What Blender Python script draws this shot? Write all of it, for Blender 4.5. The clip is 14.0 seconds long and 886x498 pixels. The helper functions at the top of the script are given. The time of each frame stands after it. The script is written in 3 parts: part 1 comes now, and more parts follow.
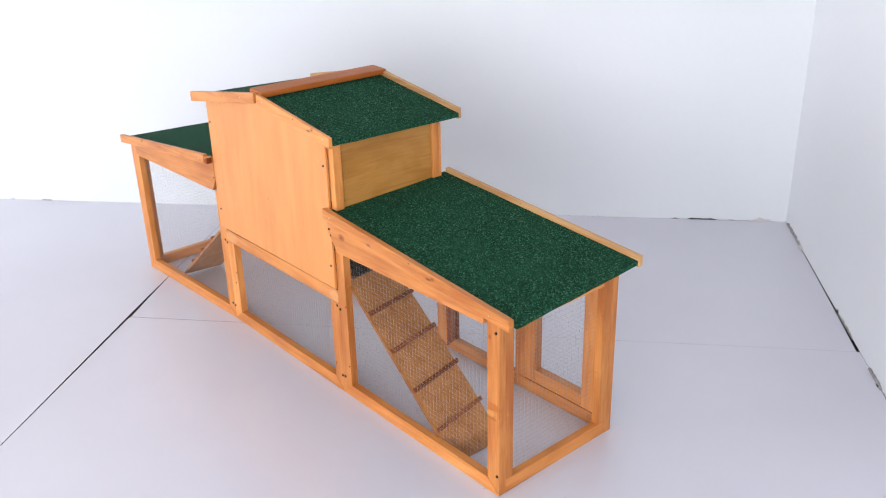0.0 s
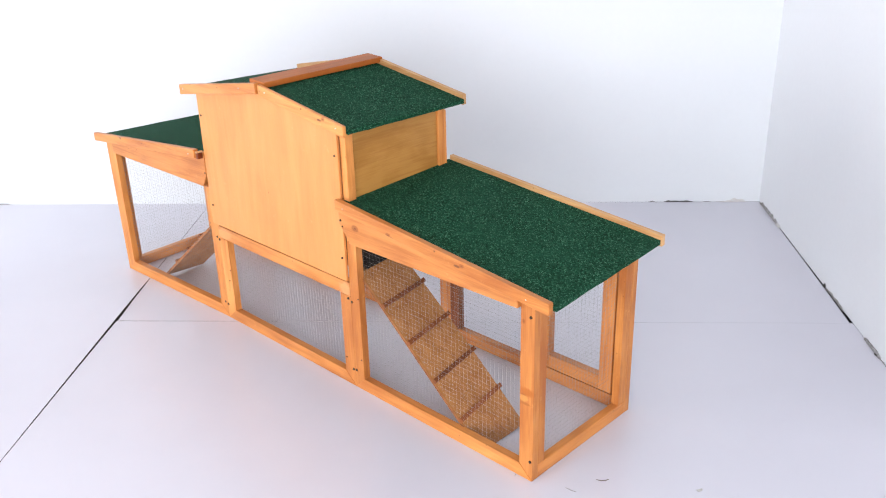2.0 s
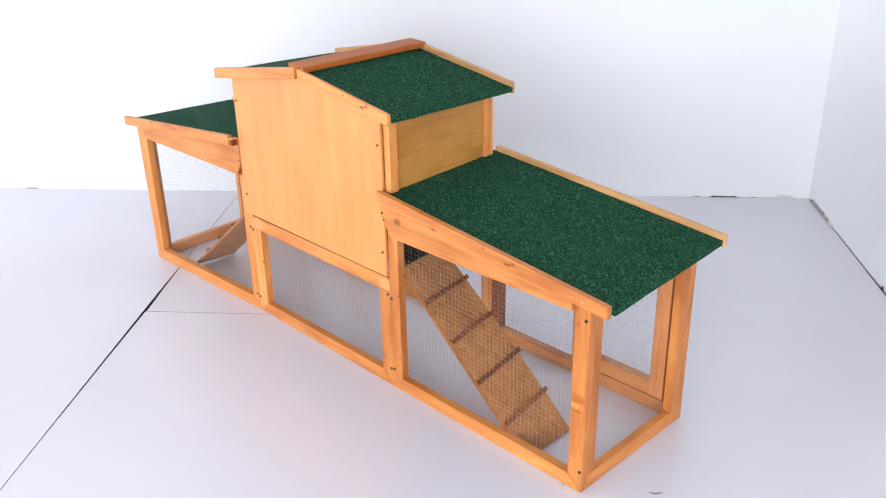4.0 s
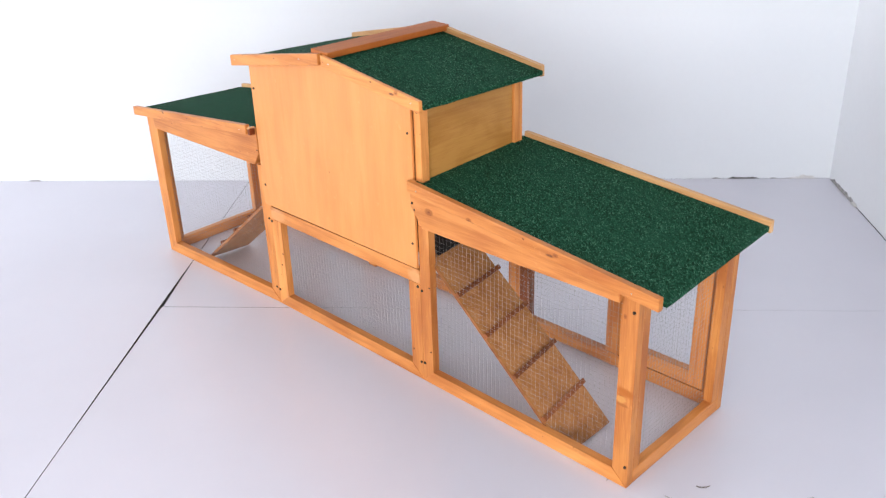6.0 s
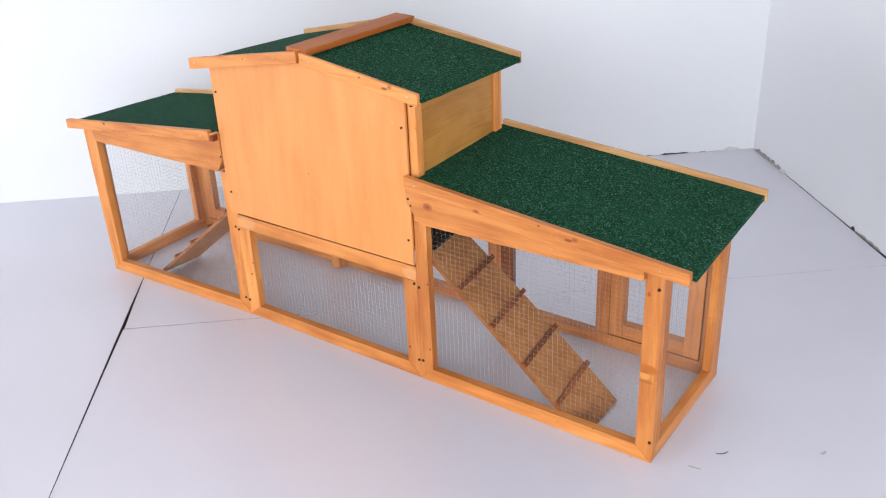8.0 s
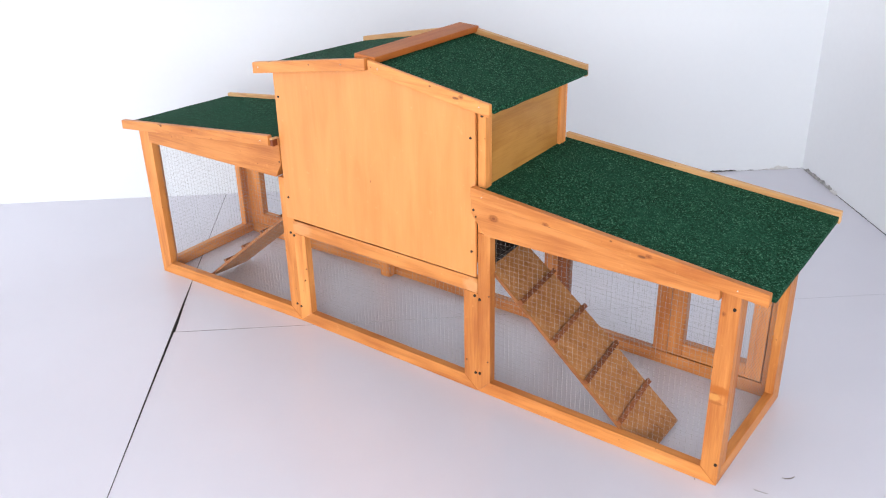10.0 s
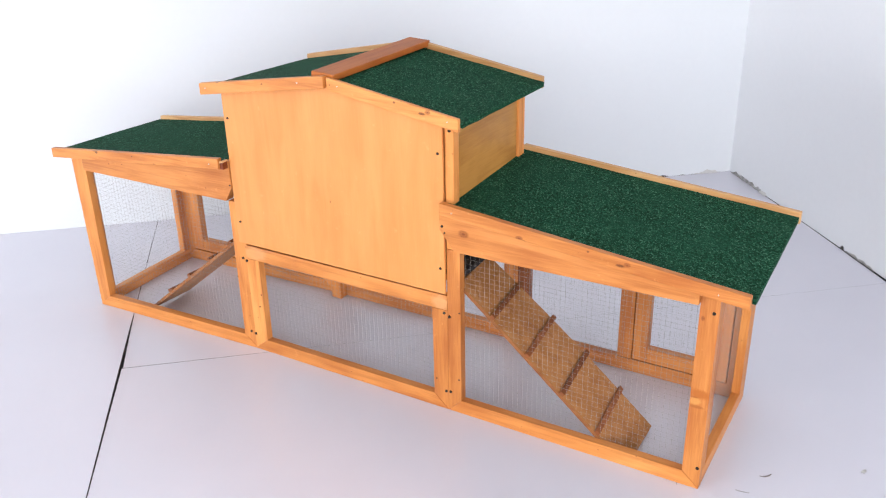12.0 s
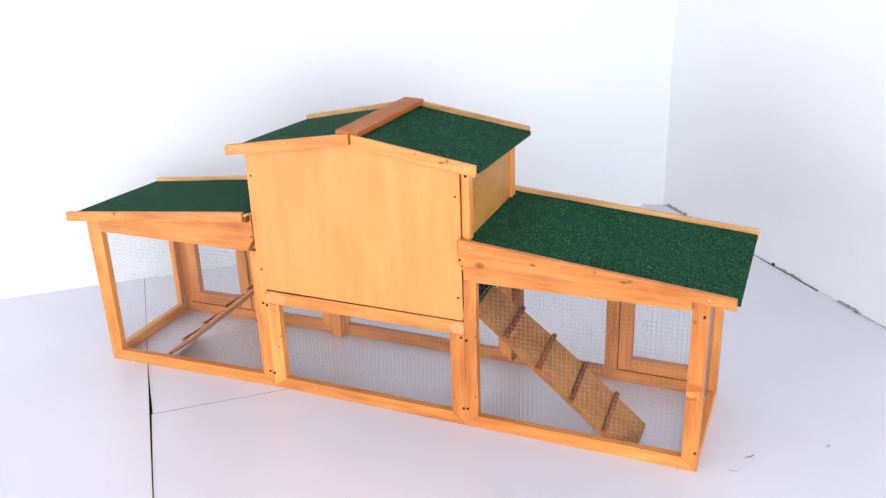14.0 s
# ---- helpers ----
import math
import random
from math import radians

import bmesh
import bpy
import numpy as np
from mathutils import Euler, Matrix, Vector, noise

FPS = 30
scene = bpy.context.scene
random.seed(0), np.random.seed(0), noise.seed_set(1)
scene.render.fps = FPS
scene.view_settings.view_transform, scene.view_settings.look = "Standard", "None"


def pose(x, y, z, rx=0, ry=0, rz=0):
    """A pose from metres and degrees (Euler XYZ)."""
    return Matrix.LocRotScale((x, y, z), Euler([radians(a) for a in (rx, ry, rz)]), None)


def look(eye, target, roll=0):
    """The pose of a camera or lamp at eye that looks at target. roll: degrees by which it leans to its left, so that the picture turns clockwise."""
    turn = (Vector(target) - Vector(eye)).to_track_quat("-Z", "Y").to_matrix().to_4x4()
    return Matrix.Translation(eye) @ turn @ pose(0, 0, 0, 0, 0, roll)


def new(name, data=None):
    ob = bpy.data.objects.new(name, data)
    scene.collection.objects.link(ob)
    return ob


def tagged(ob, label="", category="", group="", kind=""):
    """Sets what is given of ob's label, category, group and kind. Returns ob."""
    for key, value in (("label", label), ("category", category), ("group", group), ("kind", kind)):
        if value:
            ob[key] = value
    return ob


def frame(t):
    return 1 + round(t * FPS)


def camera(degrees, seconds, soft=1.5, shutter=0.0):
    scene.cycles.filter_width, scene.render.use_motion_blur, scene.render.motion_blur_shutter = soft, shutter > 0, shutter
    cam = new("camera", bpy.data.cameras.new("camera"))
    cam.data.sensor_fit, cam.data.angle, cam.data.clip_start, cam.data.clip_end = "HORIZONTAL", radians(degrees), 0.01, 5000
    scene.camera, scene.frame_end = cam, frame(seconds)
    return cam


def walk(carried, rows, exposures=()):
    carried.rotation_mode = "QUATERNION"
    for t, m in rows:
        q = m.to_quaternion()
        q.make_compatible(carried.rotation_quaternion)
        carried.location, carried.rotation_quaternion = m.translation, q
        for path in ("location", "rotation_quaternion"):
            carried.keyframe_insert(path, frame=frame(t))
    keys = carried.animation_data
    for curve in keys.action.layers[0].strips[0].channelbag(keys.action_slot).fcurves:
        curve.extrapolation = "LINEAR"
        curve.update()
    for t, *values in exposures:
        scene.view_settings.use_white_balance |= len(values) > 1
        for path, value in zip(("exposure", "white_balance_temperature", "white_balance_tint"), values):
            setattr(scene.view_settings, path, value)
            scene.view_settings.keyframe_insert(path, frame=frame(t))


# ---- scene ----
cam = camera(52.6, 14.0, soft=1.15, shutter=0.5)
PATH = [
    (0, (3.232, -1.245, 1.426), (1.832, -0.054, 0.638), -1.4),
    (0.5, (3.185, -1.287, 1.422), (1.827, -0.045, 0.638), -1.2),
    (1, (3.134, -1.337, 1.415), (1.807, -0.064, 0.628), -1.7),
    (1.5, (3.096, -1.38, 1.408), (1.789, -0.089, 0.618), -2.1),
    (2, (3.059, -1.406, 1.401), (1.773, -0.1, 0.601), -1.5),
    (2.5, (3.033, -1.406, 1.394), (1.748, -0.104, 0.586), -0.4),
    (3, (3.007, -1.396, 1.384), (1.697, -0.129, 0.561), -0.6),
    (3.2, (2.993, -1.389, 1.381), (1.682, -0.131, 0.545), -1.0),
    (5.3, (2.846, -1.364, 1.372), (1.534, -0.085, 0.57), -0.9),
    (5.5, (2.835, -1.377, 1.374), (1.528, -0.098, 0.563), -0.8),
    (6, (2.807, -1.393, 1.365), (1.522, -0.124, 0.505), -1.8),
    (6.5, (2.756, -1.422, 1.354), (1.582, -0.074, 0.457), -3.0),
    (7, (2.67, -1.476, 1.353), (1.561, -0.089, 0.433), -5.6),
    (7.5, (2.602, -1.524, 1.361), (1.515, -0.116, 0.446), -5.5),
    (8, (2.551, -1.569, 1.361), (1.486, -0.123, 0.48), -2.5),
    (8.5, (2.525, -1.591, 1.357), (1.472, -0.14, 0.47), -1.4),
    (9, (2.503, -1.615, 1.357), (1.409, -0.18, 0.492), -1.1),
    (9.2, (2.491, -1.618, 1.363), (1.386, -0.184, 0.512), -1.1),
    (11.3, (2.361, -1.624, 1.345), (1.336, -0.144, 0.475), -2.5),
    (11.5, (2.347, -1.632, 1.347), (1.351, -0.115, 0.507), -2.2),
    (12, (2.296, -1.674, 1.351), (1.367, -0.112, 0.517), -1.2),
    (12.5, (2.22, -1.75, 1.356), (1.383, -0.131, 0.533), -1.6),
    (13, (2.147, -1.841, 1.367), (1.362, -0.174, 0.591), -3.3),
    (13.5, (2.109, -1.918, 1.387), (1.368, -0.229, 0.615), -3.3),
    (14, (2.156, -2.062, 1.432), (1.411, -0.360, 0.698), -1.9),
]
walk(cam, [(t, look(eye, target, roll)) for t, eye, target, roll in PATH],
     [(0, -0.10), (0.6, 0.06), (1.2, 0.11), (3.0, 0.13), (5.5, 0.0), (6.5, -0.05), (7.5, -0.13), (8.5, -0.10), (9.0, -0.06), (11.5, 0.02), (12.5, 0.06), (13.0, 0.12), (14.0, 0.16)])

# ---- light ----
ANG = 41.0                                   # the room's turn against the hutch, degrees
CU = Vector((-math.cos(radians(ANG)), -math.sin(radians(ANG)), 0))   # along the back wall
CW = Vector((math.sin(radians(ANG)), -math.cos(radians(ANG)), 0))    # along the side wall
CORNER = Vector((1.490, 2.152, 0))
RU, RW, RH = 9.0, 8.0, 2.9                   # the room's length, depth and height
ROOM = Matrix((( CU.x, CW.x, 0, CORNER.x), (CU.y, CW.y, 0, CORNER.y), (0, 0, 1, 0), (0, 0, 0, 1)))


def room(u, w, z=0.0):
    return CORNER + CU * u + CW * w + Vector((0, 0, z))


world = bpy.data.worlds.new("sky")
world.use_nodes = True
scene.world = world
wn = world.node_tree
sky = wn.nodes.new("ShaderNodeTexSky")
sky.sky_type, sky.sun_disc, sky.sun_elevation, sky.sun_rotation = "NISHITA", False, radians(40), radians(200)
wn.links.new(sky.outputs[0], wn.nodes["Background"].inputs[0])
wn.nodes["Background"].inputs[1].default_value = 0.06


def window_light(name, at, target, sx, sy, watts, colour):
    lamp = bpy.data.lights.new(name, "AREA")
    lamp.shape, lamp.size, lamp.size_y, lamp.energy, lamp.color = "RECTANGLE", sx, sy, watts, colour
    ob = new(name, lamp)
    ob.matrix_world = look(at, target)
    return ob


DAY = (0.97, 0.97, 1.0)
# out of view, assumed from the soft light that comes from the left
window_light("window_light", room(RU - 0.02, 3.1, 1.30), room(0, 3.1, 1.0), 5.2, 2.2, 280, DAY)
# added behind the camera, out of view, to brighten the walls and the front
window_light("window_light", room(2.5, RW - 0.02, 1.30), room(2.5, 0, 1.0), 4.6, 2.2, 302, DAY)


# ---- materials ----
def material(name):
    m = bpy.data.materials.new(name)
    m.use_nodes = True
    return m, m.node_tree, m.node_tree.nodes["Principled BSDF"]


def node(nt, kind, **values):
    n = nt.nodes.new(kind)
    for key, value in values.items():
        n.inputs[key.replace("_", " ")].default_value = value
    return n


def ramp(nt, fac, stops):
    r = nt.nodes.new("ShaderNodeValToRGB")
    e = r.color_ramp.elements
    while len(e) < len(stops):
        e.new(0.5)
    for k, (p, c) in zip(e, stops):
        k.position, k.color = p, (*c, 1)
    nt.links.new(fac, r.inputs[0])
    return r.outputs[0]


def mix(nt, fac, a, b, blend="MIX"):
    m = nt.nodes.new("ShaderNodeMix")
    m.data_type, m.blend_type = "RGBA", blend
    for socket, v in ((m.inputs[0], fac), (m.inputs[6], a), (m.inputs[7], b)):
        if isinstance(v, (float, int)):
            socket.default_value = v
        elif isinstance(v, tuple):
            socket.default_value = (*v, 1)
        else:
            nt.links.new(v, socket)
    return m.outputs[2]


def maths(nt, op, a, b=0.0, clamp=False):
    m = nt.nodes.new("ShaderNodeMath")
    m.operation, m.use_clamp = op, clamp
    for socket, v in zip(m.inputs, (a, b)):
        if isinstance(v, (float, int)):
            socket.default_value = v
        else:
            nt.links.new(v, socket)
    return m.outputs[0]


def bump(nt, bsdf, height, strength, distance=0.001):
    b = node(nt, "ShaderNodeBump", Strength=strength, Distance=distance)
    nt.links.new(height, b.inputs["Height"])
    nt.links.new(b.outputs[0], bsdf.inputs["Normal"])


def wood(name, dark, mid, light, rough=0.42, knots=(), across=9.0, figure=0.6, streaks=0.45, pitted=0.75, scratch=None, spots=()):
    """Varnished softwood: the grain runs along the board's own x; knots are (x, y, radius) on the board's broad face,
    spots (x, y, half length, half width, colour, strength)."""
    m, nt, bsdf = material(name)
    co = nt.nodes.new("ShaderNodeTexCoord")
    info = nt.nodes.new("ShaderNodeObjectInfo")
    shift = nt.nodes.new("ShaderNodeVectorMath")
    shift.operation = "MULTIPLY_ADD"
    nt.links.new(info.outputs["Random"], shift.inputs[0])
    shift.inputs[1].default_value = (17.0, 5.3, 3.1)
    nt.links.new(co.outputs["Object"], shift.inputs[2])
    stretch = nt.nodes.new("ShaderNodeMapping")
    stretch.inputs["Scale"].default_value = (1.3, across, across)
    nt.links.new(shift.outputs[0], stretch.inputs[0])
    rings = node(nt, "ShaderNodeTexNoise", Scale=3.2, Detail=3.0, Roughness=0.5, Distortion=0.5)
    nt.links.new(stretch.outputs[0], rings.inputs["Vector"])
    fine_map = nt.nodes.new("ShaderNodeMapping")
    fine_map.inputs["Scale"].default_value = (5.0, 140.0, 140.0)
    nt.links.new(shift.outputs[0], fine_map.inputs[0])
    fine = node(nt, "ShaderNodeTexNoise", Scale=3.0, Detail=3.0, Roughness=0.6)
    nt.links.new(fine_map.outputs[0], fine.inputs["Vector"])
    blotch = node(nt, "ShaderNodeTexNoise", Scale=7.0, Detail=2.0)
    nt.links.new(shift.outputs[0], blotch.inputs["Vector"])
    a = maths(nt, "MULTIPLY", rings.outputs[0], figure)
    a = maths(nt, "ADD", a, maths(nt, "MULTIPLY", fine.outputs[0], 0.28))
    a = maths(nt, "ADD", a, maths(nt, "MULTIPLY", blotch.outputs[0], 0.35))
    a = maths(nt, "ADD", a, maths(nt, "MULTIPLY", info.outputs["Random"], 0.16))
    half = 0.5 * (figure + 0.63) + 0.08
    col = ramp(nt, a, ((half - 0.2, dark), (half, mid), (half + 0.22, light)))
    tone = maths(nt, "MULTIPLY_ADD", info.outputs["Random"], 0.18)
    tone.node.inputs[2].default_value = 0.90
    for kx, ky, kr in knots:
        d = nt.nodes.new("ShaderNodeMapping")
        d.inputs["Location"].default_value = (-kx / (kr * 1.5), -ky / kr, 0)
        d.inputs["Scale"].default_value = (1 / (kr * 1.5), 1 / kr, 0)
        nt.links.new(co.outputs["Object"], d.inputs[0])
        length = nt.nodes.new("ShaderNodeVectorMath")
        length.operation = "LENGTH"
        nt.links.new(d.outputs[0], length.inputs[0])
        wob = maths(nt, "ADD", length.outputs["Value"], maths(nt, "MULTIPLY", fine.outputs[0], 0.6))
        mask = ramp(nt, maths(nt, "MULTIPLY", wob, 0.5), ((0.25, (1, 1, 1)), (0.42, (0.55, 0.55, 0.55)), (0.5, (0.75, 0.75, 0.75)), (0.75, (0, 0, 0))))
        col = mix(nt, mask, col, (dark[0] * 0.5, dark[1] * 0.42, dark[2] * 0.4))
    streak_map = nt.nodes.new("ShaderNodeMapping")
    streak_map.inputs["Scale"].default_value = (2.4, 34.0, 34.0)
    nt.links.new(shift.outputs[0], streak_map.inputs[0])
    streak = node(nt, "ShaderNodeTexNoise", Scale=1.6, Detail=4.0, Roughness=0.6, Distortion=0.3)
    nt.links.new(streak_map.outputs[0], streak.inputs["Vector"])
    col = mix(nt, ramp(nt, streak.outputs[0], ((0.50, (0, 0, 0)), (0.66, (streaks, streaks, streaks)))), col, (dark[0] * 0.80, dark[1] * 0.62, dark[2] * 0.5))
    scuff = node(nt, "ShaderNodeTexNoise", Scale=38.0, Detail=4.0, Roughness=0.7)
    nt.links.new(shift.outputs[0], scuff.inputs["Vector"])
    col = mix(nt, ramp(nt, scuff.outputs[0], ((0.63, (0, 0, 0)), (0.74, (0.38, 0.38, 0.38)))), col, (min(1, light[0] * 1.15), light[1] * 1.3, light[2] * 1.6))
    pits = node(nt, "ShaderNodeTexVoronoi", Scale=26.0)
    nt.links.new(shift.outputs[0], pits.inputs["Vector"])
    col = mix(nt, ramp(nt, pits.outputs["Distance"], ((0.030, (pitted, pitted, pitted)), (0.060, (0, 0, 0)))), col, (dark[0] * 0.4, dark[1] * 0.32, dark[2] * 0.3))
    if scratch:
        sx, sy, sr = scratch
        d = nt.nodes.new("ShaderNodeMapping")
        d.inputs["Location"].default_value = (-sx / sr, -sy / sr, 0)
        d.inputs["Scale"].default_value = (1 / sr, 1 / sr, 0)
        nt.links.new(co.outputs["Object"], d.inputs[0])
        length = nt.nodes.new("ShaderNodeVectorMath")
        length.operation = "LENGTH"
        nt.links.new(d.outputs[0], length.inputs[0])
        near = ramp(nt, length.outputs["Value"], ((0.55, (1, 1, 1)), (1.0, (0, 0, 0))))
        scrawl = node(nt, "ShaderNodeTexNoise", Scale=75.0, Detail=2.0, Distortion=2.2)
        nt.links.new(co.outputs["Object"], scrawl.inputs["Vector"])
        line = ramp(nt, scrawl.outputs[0], ((0.475, (0, 0, 0)), (0.50, (0.8, 0.8, 0.8)), (0.525, (0, 0, 0))))
        col = mix(nt, maths(nt, "MULTIPLY", near, line), col, (0.72, 0.52, 0.30))
    for px, py, rx, ry, tint, strength in spots:
        d = nt.nodes.new("ShaderNodeMapping")
        d.inputs["Location"].default_value = (-px / rx, -py / ry, 0)
        d.inputs["Scale"].default_value = (1 / rx, 1 / ry, 0)
        nt.links.new(co.outputs["Object"], d.inputs[0])
        length = nt.nodes.new("ShaderNodeVectorMath")
        length.operation = "LENGTH"
        nt.links.new(d.outputs[0], length.inputs[0])
        wob = maths(nt, "ADD", length.outputs["Value"], maths(nt, "MULTIPLY", maths(nt, "SUBTRACT", scuff.outputs[0], 0.5), 1.1))
        col = mix(nt, ramp(nt, wob, ((0.55, (strength, strength, strength)), (1.0, (0, 0, 0)))), col, tint)
    nt.links.new(mix(nt, 1.0, col, tone, "MULTIPLY"), bsdf.inputs["Base Color"])
    bsdf.inputs["Specular IOR Level"].default_value = 0.32
    bsdf.inputs["Roughness"].default_value = rough
    bump(nt, bsdf, fine.outputs[0], 0.25, 0.0006)
    return m


def felt(name):
    """Green mineral roofing felt with pale grit."""
    m, nt, bsdf = material(name)
    co = nt.nodes.new("ShaderNodeTexCoord")
    grit = node(nt, "ShaderNodeTexVoronoi", Scale=460.0)
    nt.links.new(co.outputs["Object"], grit.inputs["Vector"])
    sep = nt.nodes.new("ShaderNodeSeparateColor")
    nt.links.new(grit.outputs["Color"], sep.inputs[0])
    flakes = node(nt, "ShaderNodeTexVoronoi", Scale=230.0)
    nt.links.new(co.outputs["Object"], flakes.inputs["Vector"])
    flake = nt.nodes.new("ShaderNodeSeparateColor")
    nt.links.new(flakes.outputs["Color"], flake.inputs[0])
    clump = node(nt, "ShaderNodeTexNoise", Scale=95.0, Detail=3.0, Roughness=0.7)
    nt.links.new(co.outputs["Object"], clump.inputs["Vector"])
    broad = node(nt, "ShaderNodeTexNoise", Scale=7.0, Detail=3.0)
    nt.links.new(co.outputs["Object"], broad.inputs["Vector"])
    base = ramp(nt, sep.outputs[0], ((0.0, (0.003, 0.016, 0.007)), (0.45, (0.008, 0.042, 0.021)), (0.75, (0.015, 0.073, 0.037)), (0.90, (0.036, 0.140, 0.080)), (1.0, (0.11, 0.26, 0.165))))
    base = mix(nt, ramp(nt, flake.outputs[0], ((0.0, (0.7, 0.7, 0.7)), (0.25, (0, 0, 0)))), base, (0.0015, 0.014, 0.006))
    base = mix(nt, ramp(nt, flake.outputs[1], ((0.88, (0, 0, 0)), (1.0, (0.5, 0.5, 0.5)))), base, (0.055, 0.17, 0.10))
    base = mix(nt, ramp(nt, clump.outputs[0], ((0.45, (0, 0, 0)), (0.70, (0.6, 0.6, 0.6)))), base, (0.007, 0.040, 0.020))
    base = mix(nt, ramp(nt, broad.outputs[0], ((0.42, (0, 0, 0)), (0.70, (0.35, 0.35, 0.35)))), base, (0.014, 0.066, 0.036))
    nt.links.new(base, bsdf.inputs["Base Color"])
    bsdf.inputs["Roughness"].default_value = 0.85
    bsdf.inputs["Specular IOR Level"].default_value = 0.06
    bump(nt, bsdf, sep.outputs[1], 0.5, 0.0012)
    return m


def plain(name, colour, rough=0.5, metal=0.0, vary=0.08, scale=3.0, relief=0.03):
    m, nt, bsdf = material(name)
    co = nt.nodes.new("ShaderNodeTexCoord")
    n1 = node(nt, "ShaderNodeTexNoise", Scale=scale, Detail=4.0)
    n2 = node(nt, "ShaderNodeTexNoise", Scale=scale * 40, Detail=2.0)
    nt.links.new(co.outputs["Object"], n1.inputs["Vector"])
    nt.links.new(co.outputs["Object"], n2.inputs["Vector"])
    f = maths(nt, "ADD", maths(nt, "MULTIPLY", n1.outputs[0], 0.7), maths(nt, "MULTIPLY", n2.outputs[0], 0.3))
    col = ramp(nt, f, ((0.3, tuple(c * (1 - vary) for c in colour)), (0.7, tuple(min(1, c * (1 + vary)) for c in colour))))
    nt.links.new(col, bsdf.inputs["Base Color"])
    bsdf.inputs["Roughness"].default_value, bsdf.inputs["Metallic"].default_value = rough, metal
    bump(nt, bsdf, n2.outputs[0], relief * 5, 0.0005)
    return m


def floor_sheet():
    """Pale lavender-white laminate with faint scuffs."""
    m, nt, bsdf = material("white_laminate")
    co = nt.nodes.new("ShaderNodeTexCoord")
    n1 = node(nt, "ShaderNodeTexNoise", Scale=1.6, Detail=4.0)
    nt.links.new(co.outputs["Object"], n1.inputs["Vector"])
    col = ramp(nt, n1.outputs[0], ((0.3, (0.630, 0.620, 0.679)), (0.7, (0.675, 0.664, 0.725))))
    nt.links.new(col, bsdf.inputs["Base Color"])
    bsdf.inputs["Roughness"].default_value = 0.30
    bsdf.inputs["Specular IOR Level"].default_value = 0.7
    return m


HONEY = ((0.44, 0.140, 0.030), (0.62, 0.235, 0.058), (0.72, 0.310, 0.088))
PINE = wood("honey_pine", *HONEY)
RUSSET_SHADE = ((0.37, 0.115, 0.026), (0.54, 0.200, 0.050), (0.64, 0.262, 0.074))   # redder honey pine, darkened in colour for shade under the barges and inside
PINE_SHADED = wood("shaded_russet_pine", *RUSSET_SHADE)
PINE_KNOT = wood("shaded_russet_pine_knots", *RUSSET_SHADE, knots=((-0.19, 0.006, 0.009),))
PINE_BARGE = wood("honey_pine_small_knots", *HONEY, knots=((-0.15, 0.003, 0.006), (0.10, -0.006, 0.005), (0.30, 0.004, 0.005)),
                  spots=((-0.138, -0.004, 0.007, 0.005, (0.085, 0.028, 0.010), 0.9), (0.085, -0.011, 0.012, 0.004, (0.12, 0.035, 0.010), 0.85), (0.012, 0.006, 0.004, 0.003, (0.12, 0.04, 0.012), 0.8)))
PINE_END = wood("honey_pine_big_knot", *HONEY, knots=((0.165, -0.012, 0.004),),
                spots=((-0.020, -0.002, 0.015, 0.024, (0.42, 0.115, 0.014), 0.85), (-0.052, -0.004, 0.005, 0.022, (0.34, 0.10, 0.016), 0.8), (-0.038, -0.010, 0.012, 0.019, (0.64, 0.30, 0.075), 0.75), (-0.029, -0.012, 0.003, 0.012, (0.33, 0.085, 0.012), 0.8)))
PALE_GLUE = (0.76, 0.42, 0.19)
PINE_HEAD = wood("honey_pine_glue_smear", *HONEY, spots=((-0.290, 0.000, 0.045, 0.026, PALE_GLUE, 0.38), (0.306, -0.002, 0.030, 0.026, PALE_GLUE, 0.45)))
PINE_RED = wood("red_pine", (0.27, 0.063, 0.008), (0.36, 0.096, 0.013), (0.45, 0.135, 0.021), rough=0.5)
PINE_BROWN = wood("brown_pine", (0.13, 0.032, 0.008), (0.20, 0.052, 0.012), (0.28, 0.085, 0.02))
PINE_PALE = wood("pale_pine", (0.44, 0.22, 0.08), (0.54, 0.295, 0.12), (0.62, 0.37, 0.165))
PLY = wood("birch_ply", (0.600, 0.234, 0.064), (0.652, 0.264, 0.076), (0.686, 0.290, 0.090), rough=0.36, across=8.0, figure=0.8, streaks=0.08, pitted=0.0, knots=((-0.085, -0.002, 0.0022),))
# yellower ply, darkened in colour because the side panels face away from the light
PLY_SHADED = wood("shaded_side_ply", (0.33, 0.142, 0.027), (0.40, 0.182, 0.038), (0.46, 0.220, 0.052), rough=0.4, across=2.2, figure=1.0, streaks=0.38, pitted=0.5, scratch=(0.005, -0.065, 0.024))
PLANK = wood("brown_ramp_board", (0.31, 0.125, 0.034), (0.41, 0.175, 0.052), (0.50, 0.235, 0.080), rough=0.6)
PLANK_EDGE = wood("dark_ramp_edge", (0.17, 0.060, 0.018), (0.25, 0.090, 0.027), (0.33, 0.13, 0.042), rough=0.7)
CLEAT = wood("dark_cleat", (0.15, 0.042, 0.012), (0.22, 0.066, 0.018), (0.29, 0.10, 0.03), rough=0.6)
STOP = wood("dark_red_block", (0.13, 0.024, 0.006), (0.18, 0.036, 0.008), (0.24, 0.055, 0.012))
FELT = felt("green_felt")
WIRE = plain("galvanised_wire", (0.34, 0.335, 0.33), 0.4, 0.2)
SCREW = plain("dark_screw", (0.03, 0.022, 0.018), 0.5, 0.6)
NAIL = plain("bright_nail", (0.62, 0.60, 0.57), 0.35, 0.9)
